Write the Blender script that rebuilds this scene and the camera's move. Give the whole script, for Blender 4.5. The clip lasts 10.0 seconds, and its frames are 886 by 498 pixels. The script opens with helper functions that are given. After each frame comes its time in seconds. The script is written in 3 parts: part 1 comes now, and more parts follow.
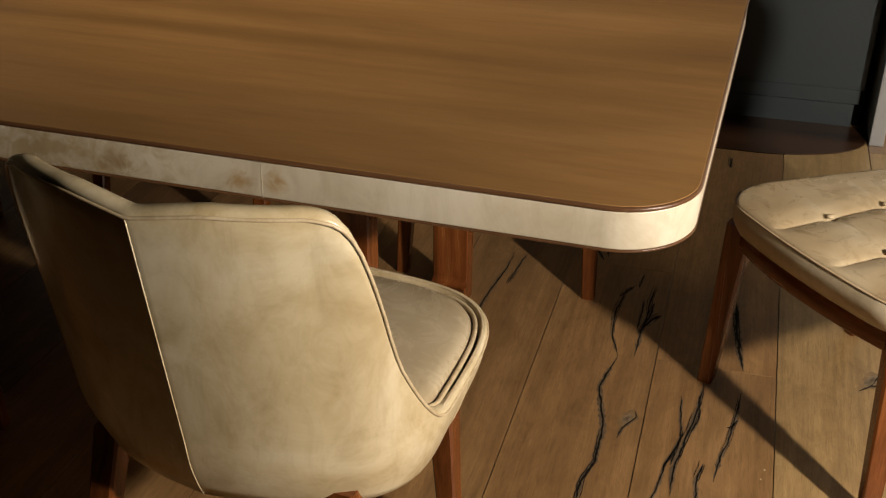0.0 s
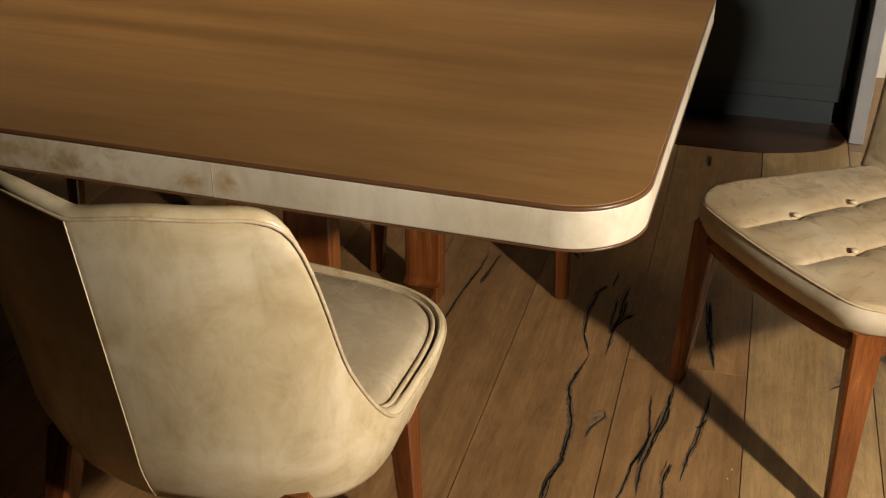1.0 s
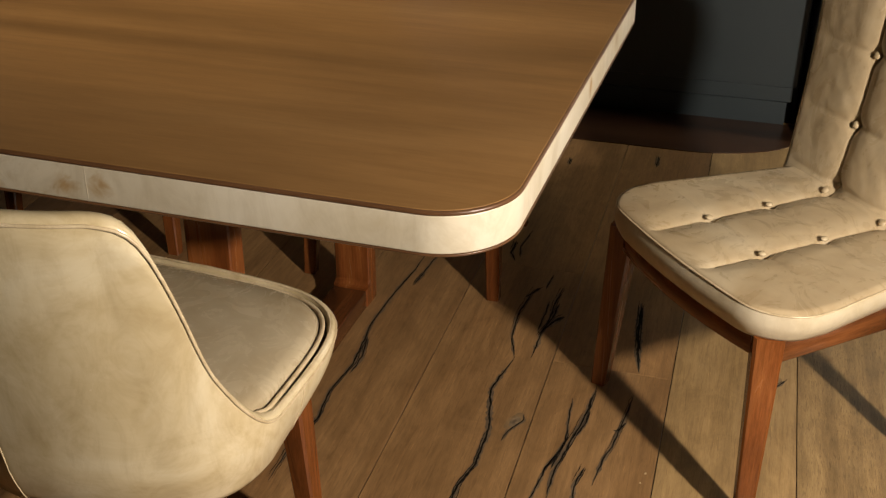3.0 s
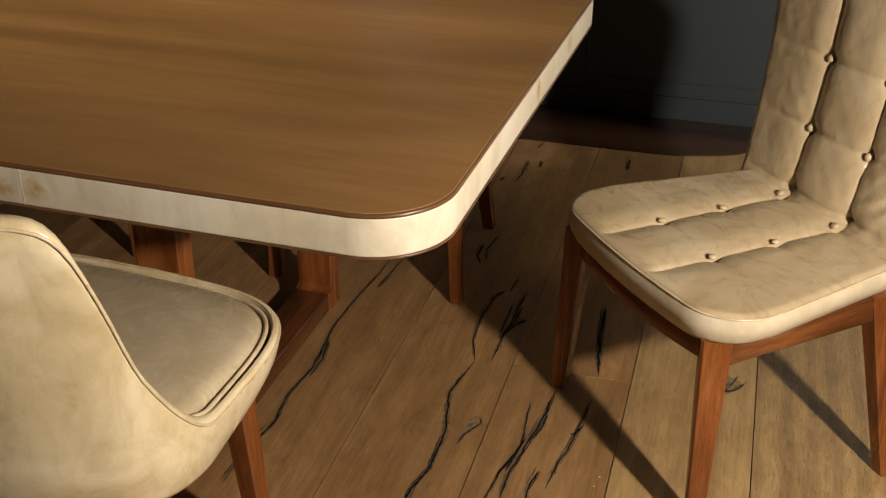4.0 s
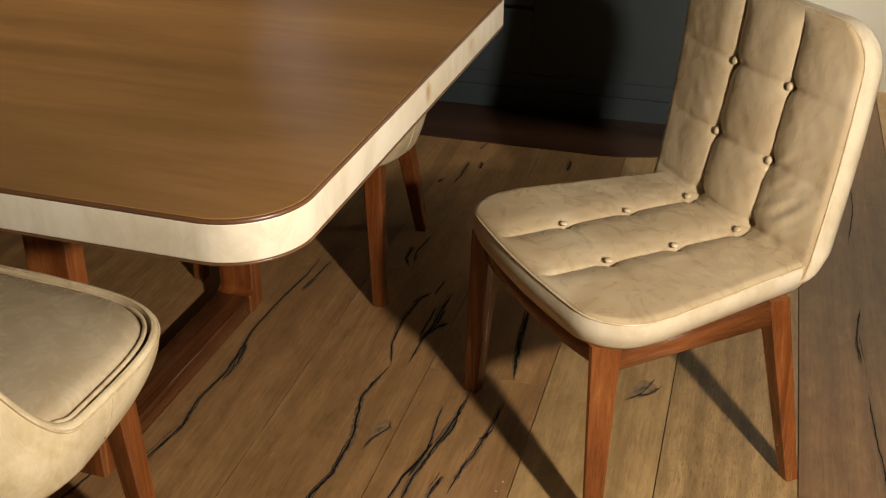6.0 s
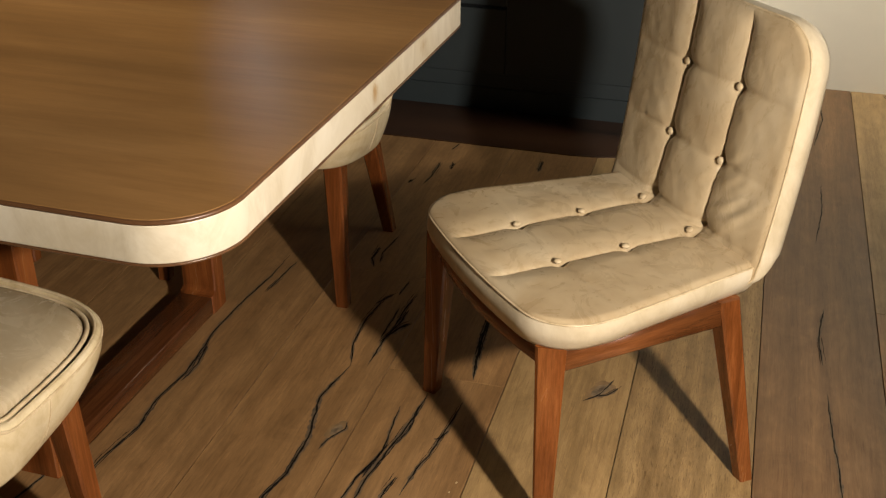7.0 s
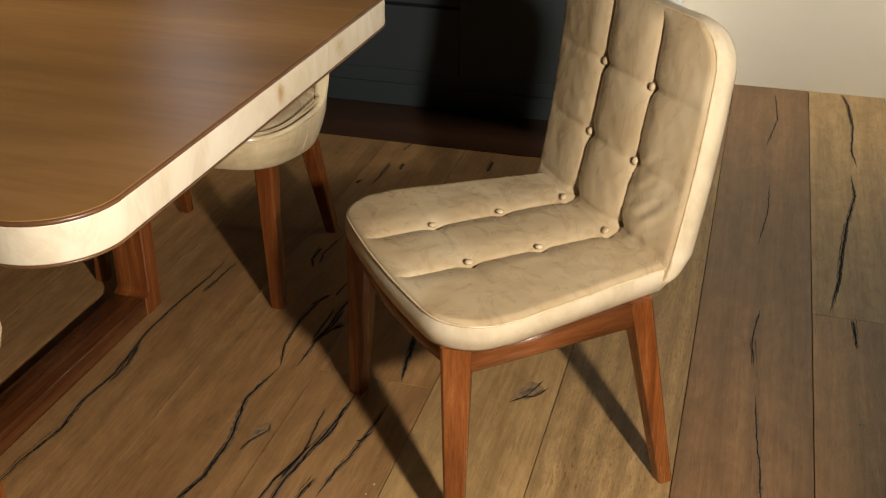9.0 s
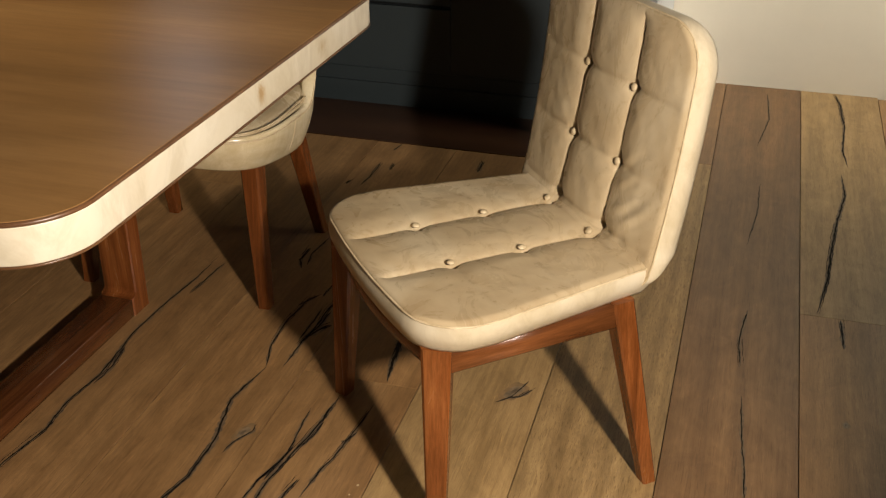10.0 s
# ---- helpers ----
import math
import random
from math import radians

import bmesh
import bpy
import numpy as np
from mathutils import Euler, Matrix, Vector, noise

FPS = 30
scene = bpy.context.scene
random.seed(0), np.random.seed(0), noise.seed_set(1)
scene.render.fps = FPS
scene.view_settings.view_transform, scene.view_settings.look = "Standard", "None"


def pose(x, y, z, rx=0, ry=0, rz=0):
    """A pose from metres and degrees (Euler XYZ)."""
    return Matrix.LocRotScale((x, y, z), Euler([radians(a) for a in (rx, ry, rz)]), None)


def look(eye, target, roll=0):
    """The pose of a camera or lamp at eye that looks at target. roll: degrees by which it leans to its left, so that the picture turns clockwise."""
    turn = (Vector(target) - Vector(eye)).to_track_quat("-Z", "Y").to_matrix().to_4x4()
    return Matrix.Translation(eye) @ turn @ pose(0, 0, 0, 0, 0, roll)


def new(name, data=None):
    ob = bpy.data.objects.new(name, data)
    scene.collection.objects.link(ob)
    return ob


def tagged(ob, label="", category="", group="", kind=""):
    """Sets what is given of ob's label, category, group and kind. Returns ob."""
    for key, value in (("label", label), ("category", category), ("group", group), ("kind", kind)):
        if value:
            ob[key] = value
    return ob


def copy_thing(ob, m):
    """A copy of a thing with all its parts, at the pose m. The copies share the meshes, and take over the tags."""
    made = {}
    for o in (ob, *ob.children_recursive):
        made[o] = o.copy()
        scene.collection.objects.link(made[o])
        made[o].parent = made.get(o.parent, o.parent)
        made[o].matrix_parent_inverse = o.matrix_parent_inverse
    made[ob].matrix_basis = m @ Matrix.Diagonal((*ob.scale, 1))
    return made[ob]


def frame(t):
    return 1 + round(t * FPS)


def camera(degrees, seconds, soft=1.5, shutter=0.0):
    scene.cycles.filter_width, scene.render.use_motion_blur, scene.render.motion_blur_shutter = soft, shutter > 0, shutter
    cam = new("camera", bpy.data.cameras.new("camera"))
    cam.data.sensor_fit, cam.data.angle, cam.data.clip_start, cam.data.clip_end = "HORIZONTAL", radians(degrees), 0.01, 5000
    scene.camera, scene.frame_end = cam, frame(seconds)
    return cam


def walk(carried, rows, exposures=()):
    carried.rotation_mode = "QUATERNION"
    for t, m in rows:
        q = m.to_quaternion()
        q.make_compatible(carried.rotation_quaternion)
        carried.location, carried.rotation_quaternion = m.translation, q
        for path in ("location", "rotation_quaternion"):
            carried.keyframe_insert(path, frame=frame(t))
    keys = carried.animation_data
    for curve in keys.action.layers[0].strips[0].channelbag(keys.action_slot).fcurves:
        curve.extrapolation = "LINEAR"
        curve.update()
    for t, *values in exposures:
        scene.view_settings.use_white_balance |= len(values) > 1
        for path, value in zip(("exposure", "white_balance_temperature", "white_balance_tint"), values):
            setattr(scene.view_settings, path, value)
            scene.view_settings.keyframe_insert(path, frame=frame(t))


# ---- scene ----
cam = camera(43.4, 10.0, soft=1.25)
PATH = [
    (0, (0.013, -0.087, 1.395), (-0.456, 1.612, 0.449), 0.7),
    (0.5, (0.041, -0.075, 1.391), (-0.429, 1.625, 0.448), 0.5),
    (1, (0.076, -0.062, 1.393), (-0.393, 1.636, 0.446), 0.5),
    (1.5, (0.108, -0.047, 1.391), (-0.363, 1.65, 0.444), 0.5),
    (2, (0.153, -0.034, 1.393), (-0.32, 1.662, 0.444), 0.5),
    (2.5, (0.196, -0.014, 1.394), (-0.279, 1.68, 0.444), 0.4),
    (3.8, (0.312, 0.021, 1.397), (-0.165, 1.717, 0.45), 0.4),
    (4, (0.325, 0.027, 1.395), (-0.149, 1.724, 0.45), 0.4),
    (4.5, (0.368, 0.044, 1.395), (-0.107, 1.741, 0.449), 0.4),
    (5, (0.417, 0.059, 1.392), (-0.057, 1.758, 0.448), 0.4),
    (5.5, (0.458, 0.076, 1.397), (-0.017, 1.772, 0.45), 0.4),
    (7, (0.588, 0.121, 1.397), (0.111, 1.818, 0.45), 0.3),
    (7.5, (0.623, 0.129, 1.393), (0.149, 1.828, 0.45), 0.4),
    (8, (0.668, 0.149, 1.396), (0.19, 1.845, 0.45), 0.2),
    (8.5, (0.703, 0.158, 1.396), (0.225, 1.854, 0.45), 0.2),
    (9, (0.739, 0.171, 1.395), (0.26, 1.867, 0.449), 0.2),
    (9.5, (0.76, 0.173, 1.392), (0.279, 1.871, 0.45), 0.2),
    (10, (0.772, 0.183, 1.396), (0.29, 1.878, 0.449), 0.1),
]
walk(cam, [(t, look(eye, target, roll)) for t, eye, target, roll in PATH])

# ---- world and light ----
LAMP = (1.28, 0.52, 1.26)
world = bpy.data.worlds.new("world")
scene.world = world
world.use_nodes = True
wn = world.node_tree.nodes
sky = wn.new("ShaderNodeTexSky")
sky.sky_type, sky.sun_disc = "NISHITA", False
sky.sun_elevation, sky.sun_rotation = radians(25), radians(110)
world.node_tree.links.new(sky.outputs[0], wn["Background"].inputs[0])
wn["Background"].inputs[1].default_value = 0.05

spot = new("studio_lamp", bpy.data.lights.new("studio_lamp", "SPOT"))
spot.data.energy, spot.data.color = 235.0, (1.0, 0.88, 0.745)
spot.data.spot_size, spot.data.spot_blend, spot.data.shadow_soft_size = radians(83), 0.45, 0.045
spot.matrix_world = look(LAMP, (-0.35, 1.95, 0.4))

# Unseen fill lamp added at the east wall to brighten the cream wall.
wall_fill = new("wall_fill_lamp", bpy.data.lights.new("wall_fill_lamp", "AREA"))
wall_fill.data.shape, wall_fill.data.size, wall_fill.data.size_y = "RECTANGLE", 0.9, 1.5
wall_fill.data.energy, wall_fill.data.color = 31.0, (1.0, 0.93, 0.80)
wall_fill.data.spread = radians(75)
wall_fill.matrix_world = look((2.96, 3.5, 1.65), (0.9, 4.4, 1.0))

# Unseen soft fill added overhead, narrowed to brighten the tabletop.
top_fill = new("top_fill_lamp", bpy.data.lights.new("top_fill_lamp", "AREA"))
top_fill.data.shape, top_fill.data.size, top_fill.data.size_y = "RECTANGLE", 1.6, 0.7
top_fill.data.spread = radians(56)
top_fill.data.energy, top_fill.data.color = 3.4, (1.0, 0.82, 0.56)
top_fill.matrix_world = look((-1.05, 2.05, 2.66), (-1.05, 2.0501, 0.0))

# Unseen cool spot added so its cone edge lays a sheen across the tabletop.
beam = new("sheen_lamp", bpy.data.lights.new("sheen_lamp", "SPOT"))
beam.data.energy, beam.data.color = 3.7, (0.86, 0.93, 1.0)
beam.data.spot_size, beam.data.spot_blend, beam.data.shadow_soft_size = radians(36), 0.06, 0.07
beam.matrix_world = look((-1.145, 3.6, 1.75), (0.275, 2.204, 0.757))


# ---- materials ----
def tree(name):
    m = bpy.data.materials.new(name)
    m.use_nodes = True
    nt = m.node_tree
    return m, nt, nt.nodes["Principled BSDF"]


def add(nt, kind, **inputs):
    n = nt.nodes.new(kind)
    for key, value in inputs.items():
        n.inputs[key].default_value = value
    return n


def coords(nt, scale, rot=(0, 0, 0), space="Object"):
    tc = nt.nodes.new("ShaderNodeTexCoord")
    mp = add(nt, "ShaderNodeMapping", Scale=scale, Rotation=rot)
    nt.links.new(tc.outputs[space], mp.inputs[0])
    return mp.outputs[0]


def noise_tex(nt, vec, scale, detail=5.0, rough=0.55, distort=0.0):
    n = add(nt, "ShaderNodeTexNoise", Scale=scale, Detail=detail, Roughness=rough, Distortion=distort)
    nt.links.new(vec, n.inputs["Vector"])
    return n.outputs["Fac"]


def ramp(nt, fac, stops):
    r = nt.nodes.new("ShaderNodeValToRGB")
    e = r.color_ramp.elements
    while len(e) < len(stops):
        e.new(0.5)
    for el, (p, c) in zip(e, stops):
        el.position, el.color = p, (*c, 1.0)
    nt.links.new(fac, r.inputs[0])
    return r.outputs[0]


def mix(nt, fac, a, b, blend="MIX"):
    n = nt.nodes.new("ShaderNodeMix")
    n.data_type, n.blend_type = "RGBA", blend
    for value, sock in ((fac, n.inputs[0]), (a, n.inputs[6]), (b, n.inputs[7])):
        if isinstance(value, bpy.types.NodeSocket):
            nt.links.new(value, sock)
        else:
            sock.default_value = value if isinstance(value, float) else (*value, 1.0)
    return n.outputs[2]


def bump(nt, bsdf, height, strength, distance):
    b = add(nt, "ShaderNodeBump", Strength=strength, Distance=distance)
    nt.links.new(height, b.inputs["Height"])
    nt.links.new(b.outputs[0], bsdf.inputs["Normal"])


def rough_range(nt, bsdf, fac, lo, hi):
    r = add(nt, "ShaderNodeMapRange")
    r.inputs["To Min"].default_value, r.inputs["To Max"].default_value = lo, hi
    nt.links.new(fac, r.inputs[0])
    nt.links.new(r.outputs[0], bsdf.inputs["Roughness"])


def wood(name, dark, mid, light, along, grain=55.0, stretch=0.035, rough=(0.3, 0.5), relief=0.0006, blotch=2.2, vary=0.0, rings=0.22, streak=0.74, pores=0.0):
    """Wood with its grain along axis 0, 1 or 2 of the object."""
    m, nt, bsdf = tree(name)
    scale = [1.0, 1.0, 1.0]
    scale[along] = stretch
    base = coords(nt, tuple(scale))
    shift = nt.nodes.new("ShaderNodeVectorMath")
    info = nt.nodes.new("ShaderNodeObjectInfo")
    times = add(nt, "ShaderNodeMath")
    times.operation = "MULTIPLY"
    times.inputs[1].default_value = 37.0
    nt.links.new(info.outputs["Random"], times.inputs[0])
    nt.links.new(base, shift.inputs[0])
    nt.links.new(times.outputs[0], shift.inputs[1])
    vec = shift.outputs[0]
    broad = noise_tex(nt, vec, grain * 0.22, 6.0, 0.65, 1.0)
    fine = noise_tex(nt, vec, grain * 4.5, 6.0, 0.75)
    wave = add(nt, "ShaderNodeTexWave", Scale=grain * 0.16, Distortion=9.0, Detail=3.0)
    wave.inputs["Detail Scale"].default_value = 0.7
    nt.links.new(vec, wave.inputs["Vector"])
    cloud = noise_tex(nt, coords(nt, tuple(0.35 if i == along else 1.0 for i in range(3))), blotch, 6.0, 0.65, 0.8)
    col = ramp(nt, broad, [(0.28, dark), (0.5, mid), (0.74, light)])
    col = mix(nt, ramp(nt, fine, [(0.38, (0.0,) * 3), (0.62, (1.0,) * 3)]), mix(nt, 1.0, col, (streak, streak * 0.97, streak * 0.93), "MULTIPLY"), col)
    col = mix(nt, rings, col, mix(nt, 1.0, col, ramp(nt, wave.outputs["Color"], [(0.2, (0.62, 0.58, 0.52)), (0.7, (1.1, 1.08, 1.05))]), "MULTIPLY"))
    col = mix(nt, 0.55, col, mix(nt, 1.0, col, ramp(nt, cloud, [(0.3, (0.62, 0.6, 0.58)), (0.7, (1.15, 1.13, 1.1))]), "MULTIPLY"))
    if pores:
        open_grain = noise_tex(nt, vec, grain * 9.0, 2.0, 0.6)
        col = mix(nt, ramp(nt, open_grain, [(0.55, (0.0,) * 3), (0.66, (pores,) * 3)]), col, mix(nt, 1.0, col, (0.45, 0.40, 0.34), "MULTIPLY"))
        smudge = noise_tex(nt, coords(nt, tuple(0.5 if i == along else 1.0 for i in range(3))), 11.0, 6.0, 0.7, 1.5)
        fibre = noise_tex(nt, vec, grain * 14.0, 3.0, 0.7, 0.4)
        col = mix(nt, ramp(nt, fibre, [(0.60, (0.0,) * 3), (0.72, (0.5,) * 3)]), col, mix(nt, 1.0, col, (1.7, 1.62, 1.5), "MULTIPLY"))
        col = mix(nt, 0.8, col, mix(nt, 1.0, col, ramp(nt, smudge, [(0.3, (0.72, 0.69, 0.65)), (0.62, (1.12, 1.12, 1.12))]), "MULTIPLY"))
    if vary:
        tone = ramp(nt, info.outputs["Random"], [(0.0, (1 - vary,) * 3), (1.0, (1 + vary,) * 3)])
        col = mix(nt, 1.0, col, tone, "MULTIPLY")
    nt.links.new(col, bsdf.inputs["Base Color"])
    rough_range(nt, bsdf, broad, *rough)
    bump(nt, bsdf, fine, 0.7, relief)
    return m


def leather(name, dark, mid, light, rough=(0.36, 0.55), patch=7.0, relief=0.0012, wrinkle=26.0, veins=0.0, scuff=0.0):
    """Waxed hide: cloudy tone, wisps, thin wandering veins, pale scuffs and a fine pebbled grain."""
    m, nt, bsdf = tree(name)
    vec = coords(nt, (1.0, 1.0, 1.0))
    cloud = noise_tex(nt, vec, patch, 5.0, 0.62, 0.8)
    wisps = noise_tex(nt, coords(nt, (1.0, 1.0, 0.45), (0.4, 0.2, 0.5)), patch * 3.0, 6.0, 0.7, 1.6)
    grain = add(nt, "ShaderNodeTexVoronoi", Scale=520.0)
    nt.links.new(vec, grain.inputs["Vector"])
    folds = noise_tex(nt, vec, wrinkle, 4.0, 0.6, 1.2)
    col = ramp(nt, cloud, [(0.3, dark), (0.5, mid), (0.72, light)])
    col = mix(nt, 0.38, col, mix(nt, 1.0, col, ramp(nt, wisps, [(0.36, (0.72, 0.66, 0.56)), (0.55, (1.04, 1.03, 1.0))]), "MULTIPLY"))
    total = add(nt, "ShaderNodeMath")
    total.operation = "MULTIPLY_ADD"
    total.inputs[1].default_value = 0.03
    nt.links.new(grain.outputs["Distance"], total.inputs[0])
    nt.links.new(folds, total.inputs[2])
    height = total.outputs[0]
    if veins:
        thin = noise_tex(nt, coords(nt, (1.0, 1.0, 1.6), (0.7, 0.3, 0.2)), patch * 1.3, 2.0, 0.5, 1.6)
        line = ramp(nt, thin, [(0.468, (0.0,) * 3), (0.492, (veins,) * 3), (0.516, (0.0,) * 3)])
        col = mix(nt, line, col, mix(nt, 1.0, col, (0.62, 0.54, 0.42), "MULTIPLY"))
        cut = add(nt, "ShaderNodeMath")
        cut.operation = "MULTIPLY_ADD"
        cut.inputs[1].default_value = -0.35
        nt.links.new(line, cut.inputs[0])
        nt.links.new(height, cut.inputs[2])
        height = cut.outputs[0]
    if scuff:
        worn = noise_tex(nt, vec, patch * 5.0, 8.0, 0.8, 0.6)
        col = mix(nt, ramp(nt, worn, [(0.56, (0.0,) * 3), (0.70, (scuff,) * 3)]), col, light)
    nt.links.new(col, bsdf.inputs["Base Color"])
    rough_range(nt, bsdf, wisps, *rough)
    bump(nt, bsdf, height, 0.45, relief)
    return m


def stain_and_tint(m, spots):
    """Brown stains and broader brown tints of ragged outline round the given places of a leather."""
    nt = m.node_tree
    bsdf = nt.nodes["Principled BSDF"]
    col = bsdf.inputs["Base Color"].links[0].from_socket
    ragged = noise_tex(nt, coords(nt, (1.0, 1.0, 1.0)), 30.0, 4.0, 0.6, 1.0)
    for place, size, tint in spots:
        mp = add(nt, "ShaderNodeMapping", Location=tuple(-p / q for p, q in zip(place, size)), Scale=tuple(1 / q for q in size))
        tc = nt.nodes.new("ShaderNodeTexCoord")
        nt.links.new(tc.outputs["Object"], mp.inputs[0])
        ln = nt.nodes.new("ShaderNodeVectorMath")
        ln.operation = "LENGTH"
        nt.links.new(mp.outputs[0], ln.inputs[0])
        am = nt.nodes.new("ShaderNodeMath")
        am.operation = "MULTIPLY_ADD"
        am.inputs[1].default_value = 1.1
        nt.links.new(ragged, am.inputs[0])
        nt.links.new(ln.outputs["Value"], am.inputs[2])
        fac = ramp(nt, am.outputs[0], [(0.6, (0.7,) * 3), (1.6, (0.0,) * 3)])
        col = mix(nt, fac, col, mix(nt, 1.0, col, tint, "MULTIPLY"))
    nt.links.new(col, bsdf.inputs["Base Color"])


def paint(name, colour, rough=0.5, uneven=0.12, scale=3.0, metal=0.0):
    m, nt, bsdf = tree(name)
    vec = coords(nt, (1.0, 1.0, 1.0))
    cloud = noise_tex(nt, vec, scale, 5.0, 0.6)
    fine = noise_tex(nt, vec, 160.0, 3.0, 0.6)
    lo, hi = tuple(c * (1 - uneven) for c in colour), tuple(c * (1 + uneven) for c in colour)
    nt.links.new(ramp(nt, cloud, [(0.3, lo), (0.7, hi)]), bsdf.inputs["Base Color"])
    rough_range(nt, bsdf, cloud, rough - 0.06, rough + 0.06)
    bsdf.inputs["Metallic"].default_value = metal
    bump(nt, bsdf, fine, 0.25, 0.0006)
    return m


OAK_MID = wood("oak_mid", (0.268, 0.148, 0.059), (0.333, 0.191, 0.079), (0.398, 0.239, 0.104), 1, 30.0, 0.06, (0.36, 0.55), 0.0008, 2.0, 0.10, pores=0.5)
OAK_LIGHT = wood("oak_light", (0.33, 0.216, 0.094), (0.39, 0.26, 0.116), (0.444, 0.304, 0.141), 1, 28.0, 0.06, (0.38, 0.56), 0.0008, 1.8, 0.06, pores=0.45)
OAK_GRAINY = wood("oak_grainy", (0.305, 0.198, 0.086), (0.385, 0.256, 0.114), (0.445, 0.306, 0.14), 1, 40.0, 0.10, (0.4, 0.58), 0.0012, 2.0, 0.05, 0.45, 0.7, pores=0.75)
OAK_BROWN = wood("oak_brown", (0.18, 0.099, 0.043), (0.232, 0.131, 0.058), (0.282, 0.166, 0.076), 1, 28.0, 0.05, (0.36, 0.52), 0.0008, 1.6, 0.08, pores=0.5)
BORDER = wood("border_wood", (0.03, 0.014, 0.007), (0.052, 0.024, 0.012), (0.075, 0.035, 0.017), 0, 40.0, 0.05, (0.25, 0.4), 0.0005)
TOP = wood("table_veneer", (0.27, 0.145, 0.051), (0.385, 0.21, 0.076), (0.47, 0.27, 0.106), 0, 16.0, 0.09, (0.32, 0.42), 0.0002, 2.6, 0.0, 0.18, 0.86)
TOP_EDGE = wood("table_edge", (0.09, 0.042, 0.019), (0.135, 0.064, 0.028), (0.18, 0.09, 0.04), 0, 50.0, 0.05, (0.28, 0.38), 0.0003)
WALNUT = wood("red_walnut", (0.06, 0.018, 0.005), (0.195, 0.060, 0.015), (0.34, 0.125, 0.035), 2, 60.0, 0.06, (0.2, 0.32), 0.0004, 5.0)
WALNUT_ALONG = wood("red_walnut_rail", (0.06, 0.018, 0.005), (0.195, 0.060, 0.015), (0.34, 0.125, 0.035), 0, 60.0, 0.06, (0.2, 0.32), 0.0004, 5.0)
# Darkened copy of the walnut; the table underside's dark reflection is painted in.
WALNUT_DARKENED = wood("red_walnut_darkened", (0.035, 0.012, 0.005), (0.10, 0.035, 0.012), (0.18, 0.068, 0.022), 1, 60.0, 0.06, (0.10, 0.2), 0.0003, 5.0)
RAIL = wood("red_walnut_side_rail", (0.08, 0.027, 0.009), (0.20, 0.070, 0.021), (0.33, 0.132, 0.04), 1, 60.0, 0.06, (0.2, 0.32), 0.0004, 5.0)
HIDE = leather("shell_hide", (0.49, 0.385, 0.215), (0.62, 0.52, 0.335), (0.71, 0.63, 0.455), (0.20, 0.31), 5.5, 0.0001, 20.0, 0.07, 0.06)
SEAT_HIDE = leather("seat_hide", (0.37, 0.285, 0.17), (0.43, 0.35, 0.23), (0.50, 0.42, 0.29), (0.22, 0.32), 5.0, 0.0002)
TUFT_HIDE = leather("tufted_hide", (0.385, 0.285, 0.165), (0.455, 0.355, 0.22), (0.53, 0.44, 0.30), (0.22, 0.34), 4.0, 0.0006, 40.0, 0.05, 0.14)
# Lit copy of the tufted hide; lamp light is painted in as a paler tone.
BAND_HIDE_LIT = leather("band_hide_lit", (0.47, 0.39, 0.255), (0.545, 0.465, 0.33), (0.615, 0.54, 0.41), (0.24, 0.38), 6.0, 0.0004, 30.0, 0.06, 0.2)
RIM_HIDE = leather("rim_hide", (0.50, 0.43, 0.305), (0.585, 0.528, 0.415), (0.64, 0.592, 0.49), (0.36, 0.5), 4.0, 0.0004, 18.0)
BROWN = (0.60, 0.36, 0.09)
# Seam stains, plus one broad brown tint across the left of the near rim.
stain_and_tint(RIM_HIDE, [((-0.588, 0.003, 0.742), (0.045, 0.05, 0.05), BROWN), ((-0.645, 0.003, 0.735), (0.05, 0.05, 0.045), BROWN), ((-1.0, 0.003, 0.73), (0.62, 0.2, 0.25), (0.50, 0.34, 0.12)), ((-0.84, 0.003, 0.735), (0.07, 0.05, 0.04), (0.6, 0.48, 0.32)),
                 ((-0.018, 0.60, 0.742), (0.05, 0.035, 0.05), BROWN), ((-0.018, 0.86, 0.745), (0.05, 0.05, 0.04), (0.7, 0.58, 0.4))])
PIPING = leather("piping_hide", (0.40, 0.30, 0.17), (0.55, 0.44, 0.28), (0.64, 0.53, 0.36), (0.34, 0.46), 20.0, 0.0004)
FILLER = paint("black_filler", (0.010, 0.008, 0.006), 0.85, 0.4, 60.0)
FILLER.node_tree.nodes["Principled BSDF"].inputs["Specular IOR Level"].default_value = 0.1
FILLER_EDGE = paint("weathered_edge", (0.12, 0.082, 0.048), 0.6, 0.4, 40.0)
KNOT = paint("grey_knot", (0.19, 0.135, 0.08), 0.5, 0.5, 60.0)
KNOT_HALO = paint("knot_halo", (0.225, 0.138, 0.062), 0.5, 0.3, 50.0)
CABINET = paint("blue_grey_lacquer", (0.036, 0.048, 0.053), 0.42, 0.08, 2.0)
CABINET_SIDE = paint("black_lacquer", (0.012, 0.013, 0.014), 0.5)
STEEL = paint("brushed_grey", (0.42, 0.43, 0.44), 0.38, 0.06, 8.0, 0.4)
PLASTER = paint("cream_plaster", (0.72, 0.66, 0.54), 0.75, 0.05, 2.5)
# Colour of the unseen walls and ceiling, dark to hold back bounced light.
UNSEEN_DARK = paint("bounce_cut_paint", (0.035, 0.034, 0.033), 0.8, 0.1)
SUBFLOOR = paint("subfloor", (0.03, 0.02, 0.013), 0.9)


